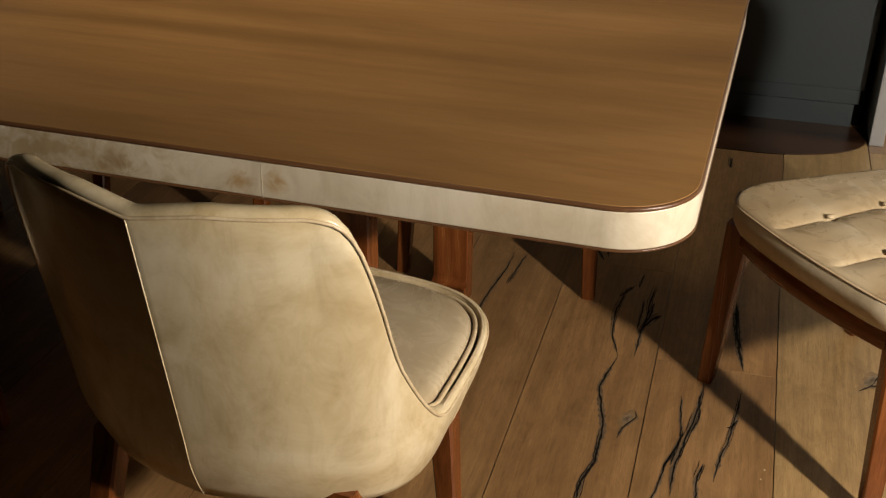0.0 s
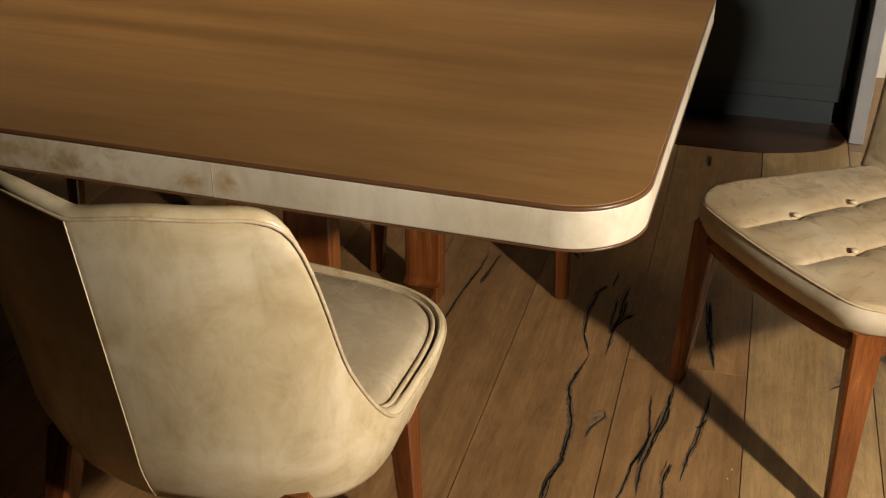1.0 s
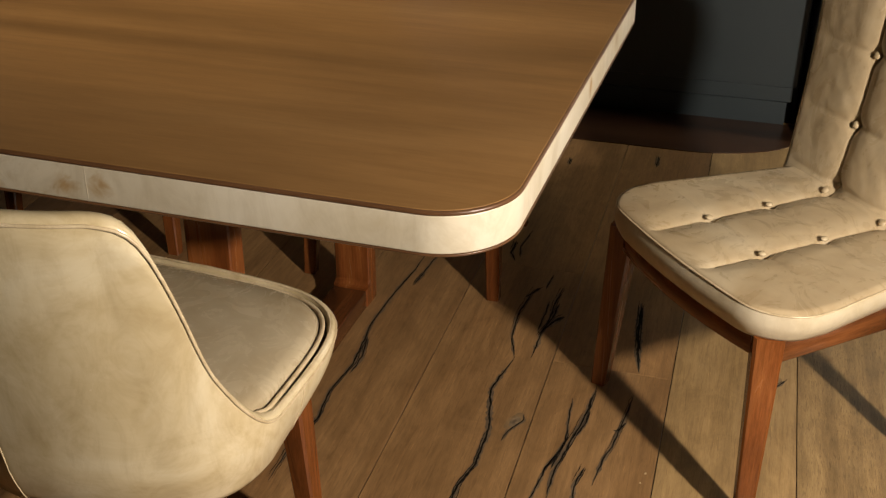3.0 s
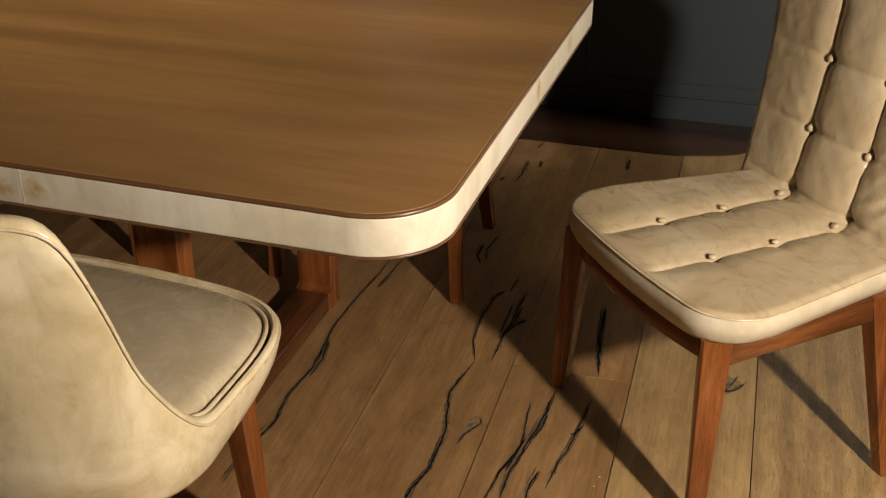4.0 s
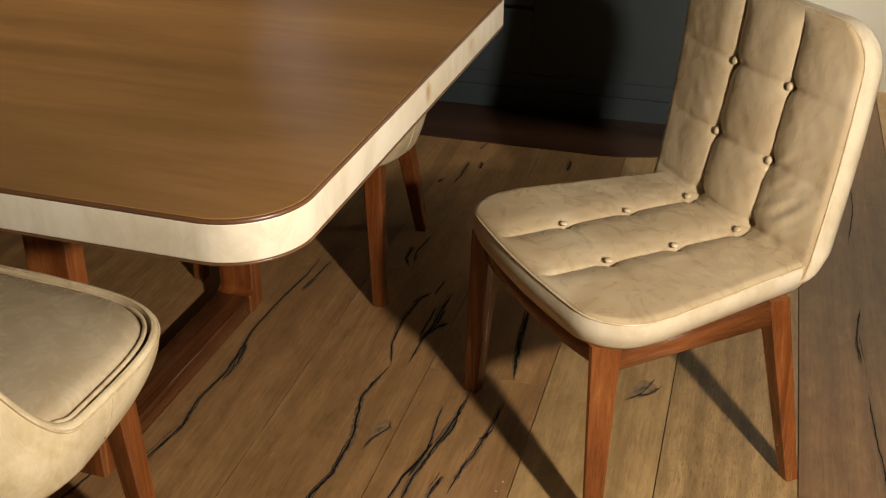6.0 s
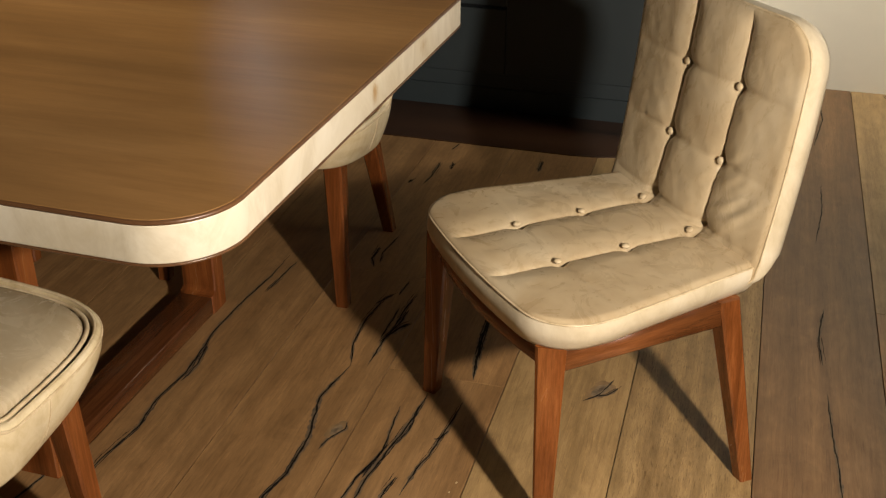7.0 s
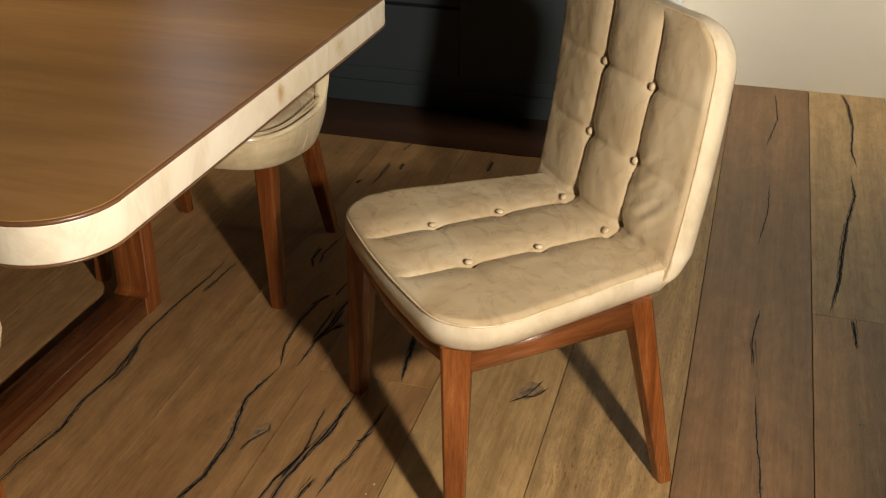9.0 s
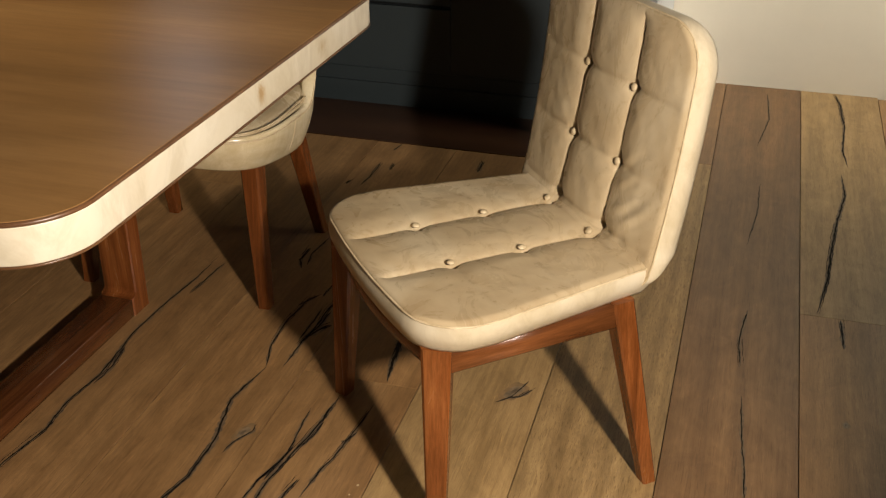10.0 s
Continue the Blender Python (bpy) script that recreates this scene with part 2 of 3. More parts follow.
# ---- mesh helpers ----
def part(name, bm, material, parent=None, label="", smooth=True):
    me = bpy.data.meshes.new(name)
    bmesh.ops.recalc_face_normals(bm, faces=bm.faces)
    bm.to_mesh(me)
    bm.free()
    for p in me.polygons:
        p.use_smooth = smooth
    me.materials.append(material)
    ob = new(name, me)
    if parent is not None:
        ob.parent = parent
    if label:
        ob["label"] = label
    return ob


def box_bm(x0, x1, y0, y1, z0, z1, bevel=0.0, seg=2):
    bm = bmesh.new()
    bmesh.ops.create_cube(bm, size=1.0)
    for v in bm.verts:
        v.co = Vector(((x0 + x1) / 2 + v.co.x * (x1 - x0), (y0 + y1) / 2 + v.co.y * (y1 - y0), (z0 + z1) / 2 + v.co.z * (z1 - z0)))
    if bevel:
        bmesh.ops.bevel(bm, geom=list(bm.edges), offset=bevel, segments=seg, affect="EDGES", profile=0.5)
    return bm


def loft(rings, closed=True, caps=(True, True)):
    """A skin over rings of equally many points."""
    bm = bmesh.new()
    vs = [[bm.verts.new(p) for p in r] for r in rings]
    n = len(rings[0])
    for a, b in zip(vs, vs[1:]):
        for i in range(n if closed else n - 1):
            j = (i + 1) % n
            bm.faces.new((a[i], a[j], b[j], b[i]))
    if caps[0]:
        bm.faces.new(vs[0])
    if caps[1]:
        bm.faces.new(vs[-1])
    return bm


def tube(points, radius, closed=False, sides=8):
    """A round cord along points."""
    pts = [Vector(p) for p in points]
    rings = []
    n = len(pts)
    for i, p in enumerate(pts):
        a = pts[(i - 1) % n] if closed or i else p
        b = pts[(i + 1) % n] if closed or i < n - 1 else p
        d = (b - a).normalized()
        u = d.cross(Vector((0.31, 0.17, 0.93))).normalized()
        w = d.cross(u)
        rings.append([p + radius * (math.cos(t) * u + math.sin(t) * w) for t in (2 * math.pi * k / sides for k in range(sides))])
    if closed:
        rings.append(rings[0])
        bm = loft(rings, True, (False, False))
        bmesh.ops.remove_doubles(bm, verts=bm.verts, dist=1e-6)
        return bm
    return loft(rings)


def rounded(x0, x1, y0, y1, r, seg=14):
    """The corner points of a rectangle with round corners, anticlockwise."""
    out = []
    for cx, cy, a0 in ((x1 - r, y0 + r, -90), (x1 - r, y1 - r, 0), (x0 + r, y1 - r, 90), (x0 + r, y0 + r, 180)):
        for k in range(seg + 1):
            a = radians(a0 + 90 * k / seg)
            out.append((cx + r * math.cos(a), cy + r * math.sin(a)))
    return out


def leg_bm(top, foot, wt, wf, turn=0.0, bevel=0.1):
    """A tapered square leg from top to foot, edges eased."""
    rings = []
    for k in range(7):
        t = k / 6
        c = Vector(top).lerp(Vector(foot), t)
        w = d = wt + (wf - wt) * t
        b = min(w, d) * bevel
        pts = []
        for sx, sy in ((1, -1), (1, 1), (-1, 1), (-1, -1)):
            a = (sx * w / 2, sy * (d / 2 - b))
            e = (sx * (w / 2 - b), sy * d / 2)
            pts += [a, e] if sx * sy > 0 else [e, a]
        ct, st = math.cos(radians(turn)), math.sin(radians(turn))
        rings.append([(c.x + x * ct - y * st, c.y + x * st + y * ct, c.z) for x, y in pts])
    return loft(rings)


def empty(name, label, category, m, group=""):
    ob = new(name)
    ob.matrix_basis = m
    return tagged(ob, label, category, group)


# ---- room ----
def structure(name, bm, material, label, category):
    ob = part(name, bm, material, None, "", False)
    return tagged(ob, label, category, "", "structure")


XL, XR, YN, YF, ZC = -4.2, 3.0, -2.2, 4.2, 2.7
floor = structure("floor", box_bm(XL, XR, YN, YF, -0.08, -0.022), SUBFLOOR, "wide reclaimed oak plank floor with black filled cracks", "floor")
structure("wall_north", box_bm(XL, XR, YF, YF + 0.15, -0.08, ZC), PLASTER, "cream plastered wall meeting the oak floor", "wall")
# Unseen walls and ceiling are added; their dark colour cuts the bounce.
structure("wall_west", box_bm(XL - 0.15, XL, YN, YF, -0.08, ZC), UNSEEN_DARK, "unseen wall added dark to cut bounced light", "wall")
structure("wall_south", box_bm(XL, XR, YN - 0.15, YN, -0.08, ZC), UNSEEN_DARK, "unseen wall added dark to cut bounced light", "wall")
# Unseen east wall; its opening is made up to let sky light in.
east = box_bm(XR, XR + 0.15, YN, 3.0, -0.08, ZC)
for seg in ((4.0, YF, -0.08, ZC), (3.0, 4.0, -0.08, 0.85), (3.0, 4.0, 2.45, ZC)):
    b = box_bm(XR, XR + 0.15, seg[0], seg[1], seg[2], seg[3])
    me = bpy.data.meshes.new("tmp")
    b.to_mesh(me)
    b.free()
    east.from_mesh(me)
    bpy.data.meshes.remove(me)
structure("wall_east", east, UNSEEN_DARK, "unseen dark wall added with a made-up opening for sky light", "wall")
structure("ceiling", box_bm(XL, XR, YN, YF, ZC, ZC + 0.1), UNSEEN_DARK, "unseen ceiling added dark to cut bounced light", "ceiling")


# ---- table ----
TX0, TX1, TY0, TY1, TR = -2.56, -0.015, 0.0, 1.205, 0.115
ZT, ZB = 0.7755, 0.7095
table = empty("dining_table", "long walnut dining table with rounded corners and a cream leather rim", "table", pose(0, 1.192, 0, 0, 0, -1.5))


def slab(x0, x1, y0, y1, r, z0, z1, e, seg=14):
    """A round-cornered board with eased edges."""
    rings = []
    for k in range(5):
        inset, z = e * (1 - math.cos(radians(90 - 22.5 * k))), z0 + e - e * math.sin(radians(90 - 22.5 * k))
        rings.append([(x, y, z) for x, y in rounded(x0 + inset, x1 - inset, y0 + inset, y1 - inset, r - inset, seg)])
    for k in range(5):
        inset, z = e * (1 - math.cos(radians(22.5 * k))), z1 - e + e * math.sin(radians(22.5 * k))
        rings.append([(x, y, z) for x, y in rounded(x0 + inset, x1 - inset, y0 + inset, y1 - inset, r - inset, seg)])
    return loft(rings)


part("tabletop", slab(TX0 + 0.004, TX1 - 0.004, TY0 + 0.004, TY1 - 0.004, TR - 0.004, ZT - 0.0046, ZT + 0.0006, 0.0006), TOP, table, "satin brown walnut top", False)
part("edge_strip", slab(TX0, TX1, TY0, TY1, TR, ZT - 0.0072, ZT, 0.0034, 20), TOP_EDGE, table, "dark rounded wooden edge strip")
part("rim", slab(TX0 + 0.003, TX1 - 0.003, TY0 + 0.003, TY1 - 0.003, TR - 0.003, ZB + 0.0035, ZT - 0.0068, 0.003, 20), RIM_HIDE, table, "cream leather covered rim")
part("under_strip", slab(TX0 + 0.002, TX1 - 0.002, TY0 + 0.002, TY1 - 0.002, TR - 0.002, ZB, ZB + 0.004, 0.0018, 20), TOP_EDGE, table)
# rim seams: a stitched join with a brown stain beside it
for sx, sy, ax in ((-0.610, TY0 + 0.0032, 0), (TX1 - 0.0032, 0.605, 1)):
    pts = [(sx, sy, ZB + 0.004 + (ZT - ZB - 0.011) * k / 8) for k in range(9)]
    part("seam", tube(pts, 0.0005), RIM_HIDE, table)


def base_frame(x):
    """A closed walnut frame: two uprights down to the floor, a beam between them with a filleted joint, a rail above."""
    xa, xb = x - 0.0435, x + 0.0435
    ya, yb, th, top = 0.318, 1.012, 0.048, 0.046
    fillet = 0.016
    for y0, inner in ((ya, 1), (yb - th, -1)):
        yi = y0 + th if inner > 0 else y0
        yo = y0 if inner > 0 else y0 + th
        prof = [(yo, 0.0), (yo, ZB - 0.001), (yi, ZB - 0.001), (yi, top + fillet)]
        prof += [(yi + inner * fillet * (1 - math.cos(radians(a))), top + fillet * (1 - math.sin(radians(a)))) for a in (25, 50, 75, 90)]
        prof += [(yi + inner * fillet, 0.0)]
        e = 0.003
        rings = []
        cy, cz = sum(p[0] for p in prof) / len(prof), ZB / 2
        for xx, inset in ((xa, e), (xa + e, 0.0), (xb - e, 0.0), (xb, e)):
            rings.append([(xx, y + math.copysign(inset, cy - y), z + math.copysign(inset, cz - z) * (z > 0.01)) for y, z in prof])
        part("upright", loft(rings), WALNUT, table, "broad walnut upright with a filleted foot", False)
    part("beam", box_bm(xa + 0.0015, xb - 0.0015, ya + th + fillet, yb - th - fillet, 0.0, top, 0.003), WALNUT_DARKENED, table, "polished walnut floor beam")
    part("top_rail", box_bm(xa + 0.001, xb - 0.001, ya + th, yb - th, ZB - 0.06, ZB - 0.001, 0.004), WALNUT_DARKENED, table)


base_frame(-0.618)
base_frame(-1.97)


# ---- shell chairs ----
def smooth01(t):
    t = max(0.0, min(1.0, t))
    return t * t * (3 - 2 * t)


SEATZ = 0.445


RIM_KNOTS = ((0, 0.83), (12, 0.838), (20, 0.842), (34, 0.84), (41, 0.839), (47, 0.829), (51, 0.802), (55, 0.741), (59, 0.671), (62, 0.611), (65, 0.578), (69, 0.539), (73, 0.507), (77, 0.481), (81, 0.462), (86, 0.451), (100, 0.455), (140, 0.468), (180, 0.473))


def shell_rim(phi):
    """Height of the shell's rim; phi is the angle from the back's middle in degrees."""
    p = min(180.0, abs(phi))
    return float(np.mean([np.interp(abs(p + d), *zip(*RIM_KNOTS)) for d in (-2, -1, 0, 1, 2)]))


def shell_point(phi, z, inset=0.0):
    """A point of the shell at the height z: two flat halves meet in a ridge at the back's middle."""
    up, low = max(0.0, z - SEATZ), max(0.0, SEATZ - z)
    s, c = math.sin(radians(phi)), math.cos(radians(phi))
    tuck = (1.1 + 1.3 * max(0.0, -c)) * low ** 1.6
    a = 0.2966 + 0.0822 * up - tuck - inset
    b = (0.208 + 0.151 * up if c > 0 else 0.279) - tuck - inset
    n = 2.61 if c > 0 else 4.3
    q = (abs(s / a) ** n + abs(c / b) ** n) ** (-1 / n)
    ridge = (0.0245 + 0.013 * up) * max(0.0, 1 - abs(q * s) / 0.2) * (c > 0)
    return Vector((q * s, -0.147 - q * c - ridge, z))


def shell_chair(m, label, group):
    chair = empty("shell_chair", label, "chair", m, group)
    phis = [-180 + 2.0 * k for k in range(180)]
    zbs = {p: 0.340 + 0.042 * smooth01(-math.cos(radians(p))) for p in phis}
    thick = {p: 0.030 - 0.018 * smooth01((abs(p) - 70) / 30) for p in phis}
    rings = [[shell_point(p, zbs[p], 0.03) for p in phis]]
    for k in range(17):
        t = k / 16
        rings.append([shell_point(p, zbs[p] + 0.006 + (shell_rim(p) - 0.014 - zbs[p]) * t ** 1.1) for p in phis])
    for k in range(1, 6):
        a = math.pi * k / 5
        rings.append([shell_point(p, shell_rim(p) - 0.008 + 0.010 * math.sin(a), thick[p] / 2 * (1 - math.cos(a))) for p in phis])
    for k in range(1, 8):
        t = k / 7
        rings.append([shell_point(p, shell_rim(p) - 0.008 + (0.385 - shell_rim(p)) * t, thick[p] + 0.003 * t) for p in phis])
    part("shell", loft(rings), HIDE, chair, "cream leather covered tub shell")
    part("rim_piping", tube([shell_point(p, shell_rim(p) - 0.009, 0.0) for p in phis], 0.0026, True), PIPING, chair, "rolled leather piping")
    part("inner_piping", tube([shell_point(p, shell_rim(p) + 0.0002, 0.008) for p in range(86, 276, 2)], 0.0022), PIPING, chair)
    part("back_seam", tube([shell_point(0, 0.345 + 0.475 * k / 20, 0.0) for k in range(21)], 0.0010), HIDE, chair, "raised centre back seam")
    for sx in (-1, 1):
        part("side_seam", tube([shell_point(sx * 101, 0.365 + 0.085 * k / 8, -0.0002) for k in range(9)], 0.0014), PIPING, chair)
    # seat cushion
    rings = []
    for inset, z in ((0.033, 0.39), (0.024, 0.45), (0.0225, 0.464), (0.027, 0.472), (0.042, 0.478), (0.08, 0.483), (0.14, 0.486), (0.2, 0.487)):
        rings.append([Vector((*shell_point(p, SEATZ, inset).xy, z)) for p in phis])
    part("seat", loft(rings), SEAT_HIDE, chair, "smooth olive cream leather seat pad")
    part("seat_piping", tube([Vector((*shell_point(p, SEATZ, 0.0168).xy, min(0.464, shell_rim(p) + 0.001))) for p in phis], 0.0038, True), PIPING, chair)
    for sx in (-1, 1):
        part("leg", leg_bm((sx * 0.222, 0.0, 0.385), (sx * 0.238, 0.022, 0.0), 0.046, 0.030), WALNUT, chair, "tapered red walnut leg", False)
        part("leg", leg_bm((sx * 0.19, -0.29, 0.375), (sx * 0.220, -0.388, 0.0), 0.046, 0.030), WALNUT, chair, "tapered red walnut leg", False)
    return chair


GROUP = "chairs along the table"
near_chair = shell_chair(pose(-0.599, 1.348, 0, 0, 0, -5.3), "cream leather tub chair with walnut legs pushed under the table", GROUP)
copy_thing(near_chair, pose(-0.507, 2.305, 0, 0, 0, 180))
copy_thing(near_chair, pose(-1.36, 2.296, 0, 0, 0, 180))
copy_thing(near_chair, pose(-1.57, 1.40, 0, 0, 0, 1.5))


# ---- tufted chair ----
def tufted(a, b, rows, depth, cross):
    """Quilted relief: two deep seams along b at a = +-0.078, soft cross folds and buttons at the rows."""
    h = 0.0
    for s in (-0.078, 0.078):
        h -= depth * (0.65 * math.exp(-abs(a - s) / 0.006) + 0.6 * math.exp(-((a - s) / 0.03) ** 2))
    for r in rows:
        h -= depth * cross * math.exp(-abs(b - r) / 0.009) * (0.35 + 0.65 * math.exp(-((abs(a) - 0.078) / 0.06) ** 2))
        for s in (-0.078, 0.078):
            h -= depth * 0.75 * math.exp(-((a - s) ** 2 + (b - r) ** 2) / 0.014 ** 2)
    return h


def cushion(half, b0, b1, r0, r1, thick, relief, place, seam, nb=110, edge=0.014, bulge=0.007):
    """A quilted pad: a across, b along, h up from its upper face; place() sets (a, b, h) into the chair."""
    def width(b):
        w = half(b)
        if r0 and b - b0 < r0:
            w += -r0 + math.sqrt(max(0.0, r0 ** 2 - (r0 - (b - b0)) ** 2))
        if r1 and b1 - b < r1:
            w += -r1 + math.sqrt(max(0.0, r1 ** 2 - (r1 - (b1 - b)) ** 2))
        return w
    bs = [b0 + (b1 - b0) * (0.5 - 0.5 * math.cos(math.pi * k / nb)) * 0.5 + (b1 - b0) * k / nb * 0.5 for k in range(nb + 1)]
    na = 120
    bm = bmesh.new()
    grid = []
    for b in bs:
        w = width(b)
        row = []
        s0, s1 = seam(b) - 0.078, seam(b) + 0.078
        across = [-w + (s0 + w) * math.sin(math.pi / 2 * k / 40) for k in range(40)]
        across += [(s0 + s1) / 2 - 0.078 * math.cos(math.pi * k / 40) for k in range(40)]
        across += [s1 + (w - s1) * (1 - math.cos(math.pi / 2 * k / 40)) for k in range(41)]
        for a in across:
            gap = min(w - abs(a), b - b0, b1 - b)
            fall = edge * (1 - math.sqrt(max(0.0, 1 - (1 - min(1.0, gap / edge)) ** 2)))
            fade = smooth01(gap / 0.04)
            row.append((a, b, relief(a, b) * fade - fall * 0.55 + 0.006 * fade * math.cos(1.5 * a / max(w, 0.01))))
        grid.append(row)
    vs = [[bm.verts.new(place(*p)) for p in row] for row in grid]
    for r, s in zip(vs, vs[1:]):
        for i in range(na):
            bm.faces.new((r[i], r[i + 1], s[i + 1], s[i]))
    loop = [(0, i) for i in range(na)] + [(j, na) for j in range(nb)] + [(nb, i) for i in range(na, 0, -1)] + [(j, 0) for j in range(nb, 0, -1)]
    mid = (b0 + b1) / 2
    band = bmesh.new()
    last = [band.verts.new(vs[j][i].co) for j, i in loop]
    for k in range(1, 9):
        t = k / 8
        ring = []
        for j, i in loop:
            a, b, h = grid[j][i]
            out = bulge * math.sin(math.pi * min(1.0, t * 1.02)) - 0.006 * t
            n = Vector((a / 0.25, (b - mid) / ((b1 - b0) / 2)))
            n = Vector((n.x * abs(n.x) ** 3, n.y * abs(n.y) ** 3))
            n = n.normalized() if n.length > 1e-6 else n
            ring.append(band.verts.new(place(a + n.x * out, b + n.y * out, h + (-thick - h) * t)))
        for q in range(len(loop)):
            w = (q + 1) % len(loop)
            band.faces.new((last[q], last[w], ring[w], ring[q]))
        last = ring
    band.faces.new(last)
    edge_line = [place(*(grid[j][i][0], grid[j][i][1], grid[j][i][2] + 0.0005)) for j, i in loop]
    return bm, band, edge_line


tuft = empty("tufted_chair", "tan leather chair with a buttoned seat and back on walnut legs", "chair", pose(0.485, 2.069, 0, 0, 0, 40.1 - 90))
# in the chair's frame x runs across and y towards the back; the crease of the seat lies at y = 0
ROWS = (-0.283, -0.143, -0.002)


def folds(a, b, k):
    return 0.0011 * noise.noise(Vector((a * 26, b * 19, k))) + 0.0006 * noise.noise(Vector((a * 60, b * 44, k + 3.0)))


def creases(a, b):
    """Slanting pull folds, strongest low on the back beside the arm of the seam."""
    u, v = a * 0.8 + (b - 0.5) * 0.6, -a * 0.6 + (b - 0.5) * 0.8
    near = math.exp(-((a - 0.14) / 0.07) ** 2 - ((b - 0.52) / 0.09) ** 2) * 2.0 + 0.08
    return 0.0034 * near * max(-0.4, noise.noise(Vector((u * 13, v * 60, 2.0)))) + 0.0006 * noise.noise(Vector((u * 55, v * 16, 9.0)))


seat_bm, band_bm, line = cushion(lambda b: 0.267 - 0.15 * max(0.0, b + 0.3), -0.427, 0.045, 0.085, 0.02, 0.064, lambda a, b: tufted(a + 0.011, b, ROWS, 0.0125, 0.4) + folds(a, b, 1.0) * 0.8, lambda a, b, h: Vector((0.011 + a * (1 + 0.9 * min(0.0, h + 0.012)), b + 0.02 * (a / 0.26) ** 2 * max(0.0, min(1.0, -b / 0.4)), 0.455 + h)), lambda b: -0.011, bulge=0.009)
part("seat", seat_bm, TUFT_HIDE, tuft, "buttoned tan leather seat")
part("seat_band", band_bm, BAND_HIDE_LIT, tuft, "leather side band with lamp light in its paler colour")
part("seat_piping", tube(line[-1:0:-1][0:108][::-1] + line[0:229], 0.0021, False, 6), PIPING, tuft, "stitched leather piping")


def back_place(a, s, h):
    """s: height up the back, h: out from its face towards the sitter."""
    shift = -0.1175 * max(0.0, s - 0.46)
    d = 0.012 + 0.28 * (s - 0.46) - 0.20 * (s - 0.46) ** 2 + 0.010 * (a / 0.22) ** 2
    # the lower rear corner turns in a wide round into the seat's side
    low = max(0.0, 1 - (s - 0.40) / 0.075) * min(1.0, max(0.0, -h / 0.055)) ** 2
    return Vector((a + shift, d - h * 0.97, s + 0.15 * h + 0.045 * low))


BACK_ROWS = (0.465, 0.583, 0.718)
back_bm, band_bm, line = cushion(lambda b: 0.236 + 0.0275 * (b - 0.46), 0.405, 0.858, 0.03, 0.075, 0.055, lambda a, b: tufted(a + 0.0035 - 0.0625 * max(0.0, b - 0.46), b, BACK_ROWS, 0.0125, 0.75) + folds(a, b, 7.0) * 0.9 + creases(a, b), back_place, lambda b: -0.0035 + 0.0625 * max(0.0, b - 0.46))
part("backrest", back_bm, TUFT_HIDE, tuft, "buttoned tan leather backrest")
part("back_band", band_bm, BAND_HIDE_LIT, tuft, "leather side band with lamp light in its paler colour")
part("back_piping", tube(line[124:-12], 0.0021, False, 6), PIPING, tuft, "stitched leather piping")


top = [back_place(a, 0.852 - 0.9 * max(0.0, abs(a) - 0.17) ** 1.4 * 6, -0.018) for a in [-0.2 + 0.4 * k / 40 for k in range(41)]]
part("top_stitching", tube([p + Vector((0, 0.0, 0.0012 * (k % 2))) for k, p in enumerate(top)], 0.0016, False, 6), PIPING, tuft)


def button_bm(centre, axis):
    bm = bmesh.new()
    bmesh.ops.create_uvsphere(bm, u_segments=14, v_segments=8, radius=0.0078)
    q = Vector(axis).to_track_quat("Z", "Y")
    for v in bm.verts:
        v.co = Vector(centre) + q @ Vector((v.co.x, v.co.y, v.co.z * 0.55))
    return bm


for sx in (-0.078, 0.078):
    for r in ROWS[:2]:
        part("button", button_bm((sx, r, 0.453), (0, 0, 1)), PIPING, tuft)
    part("button", button_bm((sx - 0.004, -0.002, 0.455), (0, -0.6, 0.8)), PIPING, tuft)
    for r in BACK_ROWS[1:]:
        p = back_place(sx - 0.0035 + 0.0625 * (r - 0.46), r, -0.008)
        part("button", button_bm(p, (0, -1, 0.25)), PIPING, tuft)
# frame
for sx in (-1, 1):
    part("leg", leg_bm((sx * 0.218, -0.370, 0.393), (sx * 0.243, -0.384, 0.0), 0.052, 0.031, -sx * 33), WALNUT, tuft, "tapered red walnut leg", False)
    part("leg", leg_bm((sx * 0.214, -0.02, 0.393), (sx * 0.264, 0.045, 0.0), 0.044, 0.028), WALNUT, tuft, "splayed tapered red walnut leg", False)


def rail(p, q, z0, z1, th):
    p, q = Vector(p), Vector(q)
    d = (q - p).normalized()
    n = Vector((-d.y, d.x)) * th / 2
    rings = []
    for c in (p, q):
        rings.append([(c.x + s * n.x, c.y + s * n.y, z) for s, z in ((1, z0 + 0.003), (0.8, z0), (-0.8, z0), (-1, z0 + 0.003), (-1, z1), (1, z1))])
    return loft(rings)


def bowed_rail(half, y, bow, z0, z1, th):
    """A rail whose face swells forward between the legs."""
    rings = []
    for k in range(17):
        u = -1 + k / 8
        c = y - bow * (1 - u * u)
        rings.append([(half * u, c + d * th / 2, z) for d, z in ((1, z0 + 0.003), (0.8, z0), (-0.8, z0), (-1, z0 + 0.003), (-1, z1), (1, z1))])
    return loft(rings)


part("front_rail", bowed_rail(0.212, -0.374, 0.022, 0.341, 0.3925, 0.022), WALNUT_ALONG, tuft, "dark walnut front rail")
part("back_rail", rail((-0.185, -0.01), (0.185, -0.01), 0.341, 0.3925, 0.022), WALNUT_ALONG, tuft)
for sx in (-1, 1):
    part("side_rail", rail((sx * 0.232, -0.365), (sx * 0.222, -0.028), 0.341, 0.3925, 0.022), RAIL, tuft, "walnut side rail")


